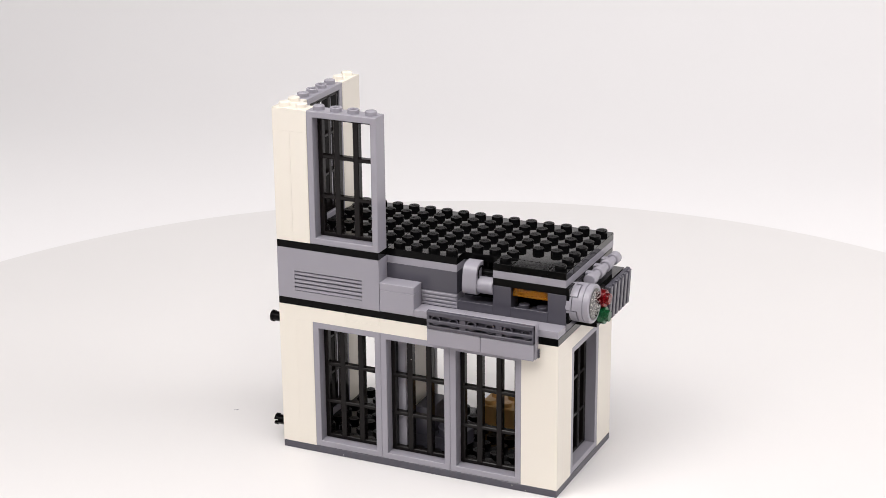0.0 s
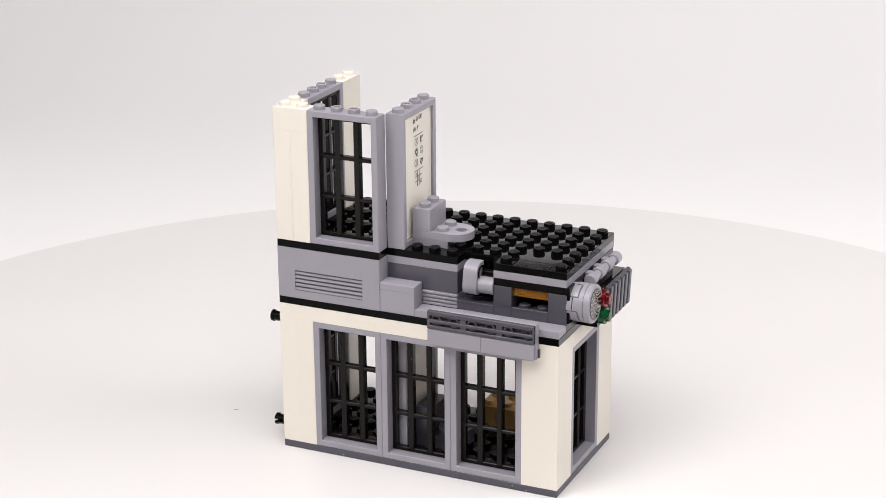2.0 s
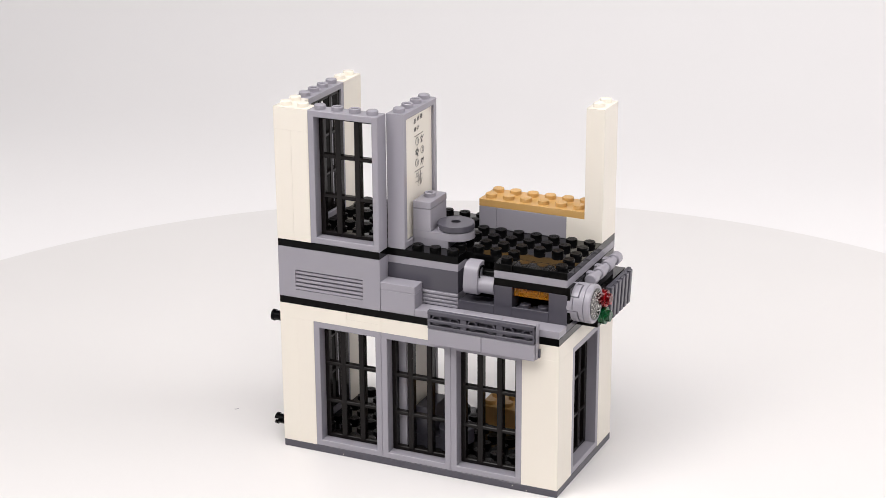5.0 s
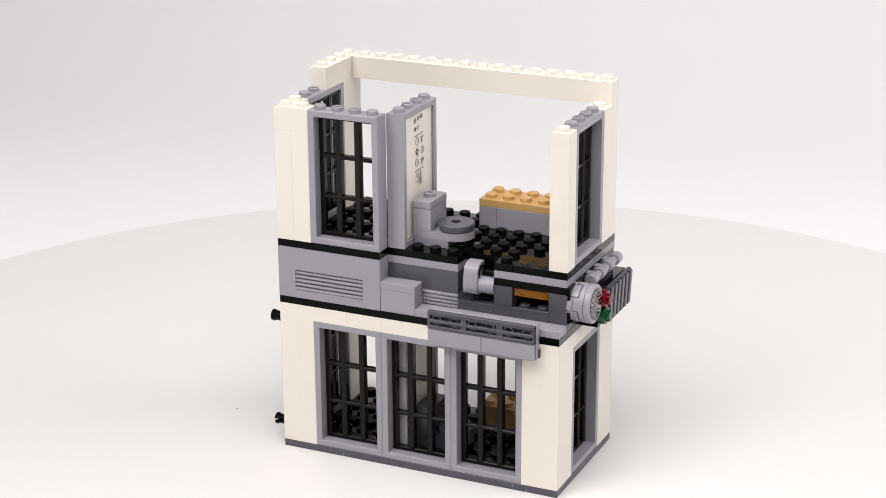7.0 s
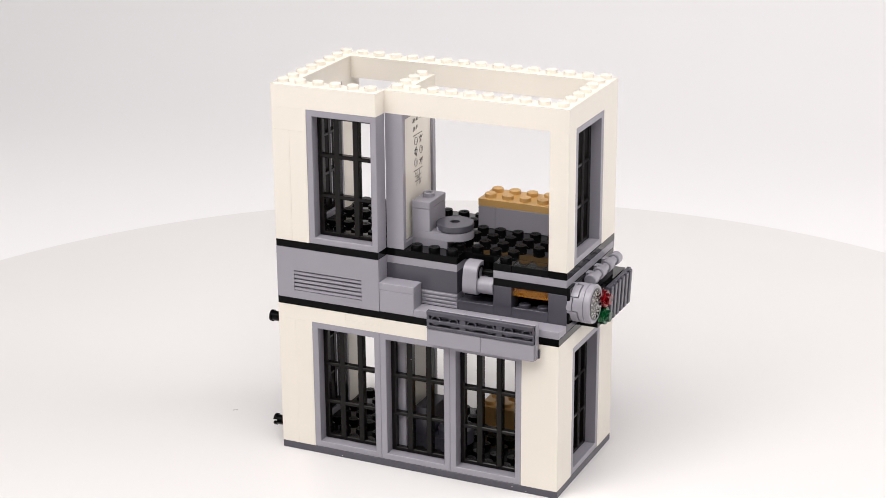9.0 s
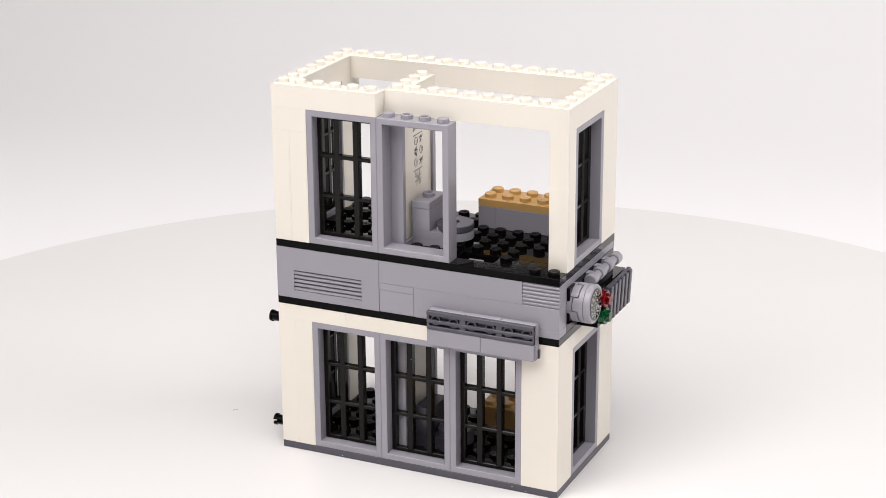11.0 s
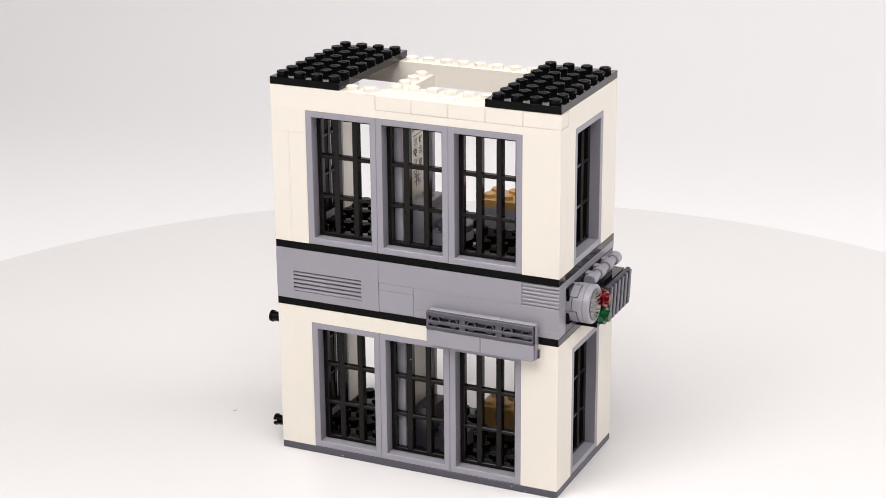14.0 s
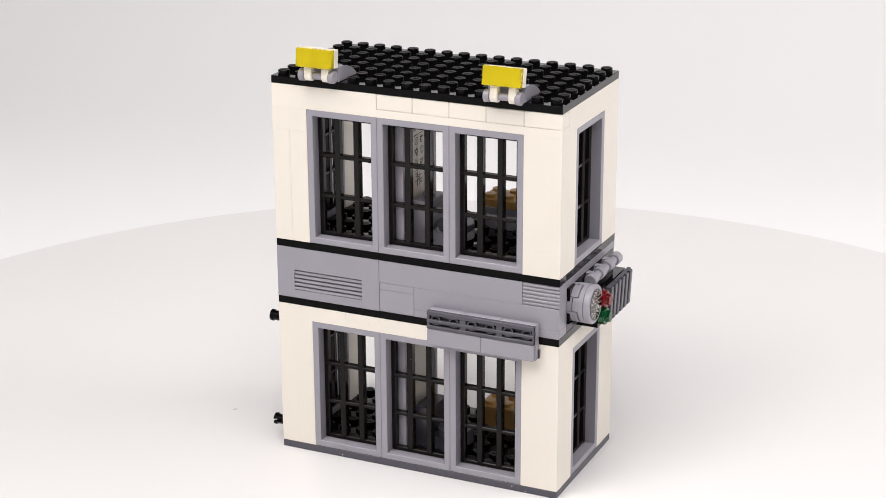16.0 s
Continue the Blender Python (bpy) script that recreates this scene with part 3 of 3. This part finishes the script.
def panel_piece(t, x0, x1, y0, y1, walls, label):
    bm = bmesh.new()
    w, d, th = x1 - x0, y1 - y0, 0.16
    box(bm, 0.01, w - 0.01, 0.01, d - 0.01, 0, 0.65)
    if "f" in walls:
        box(bm, 0, w, 0, th, 0, 3, 0.00018)
    if "b" in walls:
        box(bm, 0, w, d - th, d, 0, 3, 0.00018)
    if "l" in walls:
        box(bm, 0, th, 0.002, d - 0.002, 0.002, 2.997, 0.00018)
    ob = part("wall_panel", bm, LGREY, None, label)
    ob.location = (x0 * S, y0 * S, 30 * P)
    tagged(ob, category="toy panel", group="bunk panels")
    ARRIVALS.append((ob, t))


panel_piece(2.7, 9, 10, 7, 8, "bl", "light grey thin corner panel")
panel_piece(3.0, 10, 14, 7, 8, "b", "light grey thin long panel")
panel_piece(3.25, 9, 10, 6, 7, "fl", "light grey thin corner panel")
panel_piece(3.42, 10, 14, 6, 7, "f", "light grey thin long panel")
piece(3.75, "brick", 14, 16, 6, 8, 30, 33, WHITE, "white square brick at the back corner")
piece(4.1, "plate", 9, 15, 6, 8, 33, 34, TAN, "tan studded plate as a bunk top", "toy plate")
# end wall of the first floor
piece(4.6, "brick", 15, 16, 6, 8, 33, 48, WHITE, "tall white brick column on the deck")
window(None, "y", 15, 2, 30, 5.2, 5.6)
piece(5.95, "brick", 15, 16, 1, 2, 30, 33, WHITE, "small white brick on the deck edge")
piece(6.25, "brick", 15, 16, 1, 2, 33, 48, WHITE, "tall white brick column on the deck")
# header course
piece(6.55, "brick", 1, 16, 7, 8, 48, 51, WHITE, "long white brick beam of the top course")
piece(6.9, "brick", 0, 1, 4, 8, 48, 51, WHITE, "white brick beam of the top course")
piece(7.25, "brick", 0, 1, 1, 4, 48, 51, WHITE, "white brick beam of the top course")
piece(7.65, "brick", 6, 7, 2, 5, 48, 51, WHITE, "white brick beam over the partition")
piece(8.0, "brick", 15, 16, 4, 7, 48, 51, WHITE, "white brick beam of the top course")
piece(8.35, "brick", 15, 16, 2, 4, 48, 51, WHITE, "white brick beam of the top course")
piece(8.65, "brick", 0, 6, 0, 1, 48, 51, WHITE, "long white brick beam of the top course")
piece(8.66, "brick", 6, 16, 1, 2, 48, 51, WHITE, "long white brick beam of the top course")
# front of the middle band
piece(9.5, "brick", 8, 16, 0, 1, 23, 26, LGREY, "long smooth light grey brick", studs=False)
piece(9.85, "brick", 6, 14, 0, 1, 26, 29, LGREY, "long smooth light grey brick", studs=False)
rb = piece(10.2, "ribbed_brick", 14, 16, 0.06, 1, 26, 29, LGREY, "light grey brick with level ribs", studs=False)
for k in range(6):
    bm = bmesh.new()
    box(bm, 0.0, 2.0, -0.06, 0.03, 0.1 + k * 0.49, 0.42 + k * 0.49, 0.0002)
    part("rib", bm, LGREY, rb)
piece(10.6, "plate", 6, 16, 0, 1, 29, 30, BLACK, "long black plate over the grey band", "toy plate", skip={(i, 0) for i in range(6, 14)})
window(None, "x", 6, 0, 30, 11.0, 11.4)
window(None, "x", 10, 0, 30, 11.05, 11.42)
piece(11.75, "brick", 14, 16, 0, 1, 30, 33, WHITE, "white brick on the deck corner")
piece(12.15, "brick", 14, 16, 0, 1, 33, 48, WHITE, "tall white brick column on the deck")
piece(12.5, "plate", 6, 16, 0, 1, 48, 49, WHITE, "long white plate over the windows", "toy plate", studs=False)
for i, t in ((8, 12.85), (12, 12.86), (6, 13.3), (10, 13.32), (14, 13.34)):
    piece(t, "tile", i, i + 2, 0, 1, 49, 51, WHITE, "small white smooth tile", "toy tile", "white tiles over the windows", studs=False, edge=(0.00035, 0.00004))
# roof
ROOF = "glossy black studded roof plate"
for t, x in ((13.88, 0), (13.86, 12), (14.2, 4), (14.6, 8)):
    piece(t, "roof_plate", x, x + 4, 0, 8, 51, 52, BLACK, ROOF, "toy plate", "roof plates")


def floodlight(x, t, lean, low=0.0):
    """A lamp on the roof edge: base plate with bar, slope, white holder, clear yellow face."""
    bm = bmesh.new()
    box(bm, 0.05, 1.95, 0.02, 1.0, 0, 1)
    for i in (0.5, 1.5):
        stud(bm, i, 0.5, 1)
    for a, b, rr in ((0.02, 0.32, 0.0026), (0.3, 1.7, 0.0014), (1.68, 1.98, 0.0026)):
        lathe(bm, (a * S, -0.42 * S, (0.85 - low) * P), [(rr - 0.0002, 0), (rr, 0.0002), (rr, (b - a) * S - 0.0002), (rr - 0.0002, (b - a) * S)], "x", 18)
    for a in (0.06, 1.72):
        box(bm, a, a + 0.22, -0.42, 0.1, 0.3 - low, 1.15 - low)
    base = part("handle_plate", bm, LGREY, None, "light grey plate with a bar on the roof edge")
    base.location = (x * S, 0, 52 * P)
    tagged(base, category="toy plate", group="floodlight bases")
    ARRIVALS.append((base, t))
    bm = bmesh.new()
    prof2 = [(-0.06, -0.93), (-0.06, 0.1), (0.02, 0.80), (0.25, 0.95), (0.6, 0.90), (0.95, 0.70), (1.3, 0.36), (1.6, -0.06), (1.85, -0.55), (1.98, -0.93)]
    A = [bm.verts.new((0.02 * S, a * S, b * P)) for a, b in prof2]
    B = [bm.verts.new((1.98 * S, a * S, b * P)) for a, b in prof2]
    for i in range(len(prof2)):
        f = bm.faces.new((A[i], A[(i + 1) % len(prof2)], B[(i + 1) % len(prof2)], B[i]))
        f.smooth = 1 < i < 8
    for q in (A, B):
        f = bm.faces.new(q)
        for e in f.edges:
            e.smooth = False
    slope = part("curved_slope", bm, LGREY, None, "light grey curved slope behind the floodlight")
    slope.location = (x * S, 0, 53 * P)
    tagged(slope, category="toy slope", group="floodlight slopes")
    ARRIVALS.append((slope, t + 0.3))
    bm = bmesh.new()
    m = Matrix.Rotation(radians(lean), 3, "X")
    for a in (0.36, 1.34):
        lathe(bm, (a * S, 0, 0), [(0.0021, 0), (0.0023, 0.0002), (0.0023, 0.0030), (0.0021, 0.0032)], "x", 20)
        box(bm, a, a + 0.4, -0.3, 0.1, 0.2, 1.9 + low, 0.0002)
    box(bm, 0, 2, -0.12, 0.28, 1.14 + 1.4 * low, 3.5 + 1.4 * low, 0.0002)
    for i in (0.5, 1.5):
        lathe(bm, (i * S, -0.12 * S, (2.35 + 1.4 * low) * P), [(0.0024, 0), (0.0024, 0.0012), (0.0022, 0.0014)], "-y", 18)
    bmesh.ops.rotate(bm, cent=(0, 0, 0), matrix=m, verts=bm.verts)
    hold = part("clip_plate", bm, WHITE, None, "white clip plate holding a floodlight face")
    hold.location = (x * S, -0.42 * S, (52.85 - low) * P)
    tagged(hold, category="toy plate", group="floodlight holders")
    ARRIVALS.append((hold, t + 0.65))
    bm = bmesh.new()
    box(bm, 0, 2, -0.54, -0.13, 1.12 + 1.4 * low, 3.52 + 1.4 * low, 0.0003)
    bmesh.ops.rotate(bm, cent=(0, 0, 0), matrix=m, verts=bm.verts)
    face = part("clear_tile", bm, YELLOW, None, "clear yellow tile as a floodlight face")
    face.location = hold.location
    tagged(face, category="toy tile", group="floodlight faces")
    ARRIVALS.append((face, t + 1.0))


floodlight(1.95, 14.9, -6)
floodlight(12.1, 14.92, -11, 0.14)


def motions():
    """Each piece waits on the turntable by the camera and is set in place at its time."""
    sized = []
    for ob, t in ARRIVALS:
        vs = [ob.matrix_world.to_3x3() @ v.co for v in ob.data.vertices]
        lo = [min(v[i] for v in vs) for i in range(3)]
        hi = [max(v[i] for v in vs) for i in range(3)]
        sized.append((hi[2] - lo[2], ob, t, lo, hi))
    sized.sort(key=lambda s: (-round(s[0], 3), s[2]))
    y, x, deep = -0.285, None, 0.0
    for h, ob, t, lo, hi in sized:
        w, d = hi[0] - lo[0], hi[1] - lo[1]
        while True:
            half = math.sqrt(0.335 ** 2 - min(0.33, abs(y - 0.032)) ** 2)
            if x is None:
                x, deep = max(0.064 - half, 0.0), 0.0
            if x + w <= 0.064 + half:
                break
            y, x = y + deep + 0.004, None
        end = ob.location.copy()
        wait = Vector((x - lo[0], y - lo[1], -lo[2]))
        x, deep = x + w + 0.004, max(deep, d)
        last = max(1, frame(t) - 1)
        walk(ob, [(0.0, Matrix.Translation(wait)), ((last - 1) / FPS, Matrix.Translation(wait)),
                  (last / FPS, Matrix.Translation(end)), (16.0, Matrix.Translation(end))])


motions()
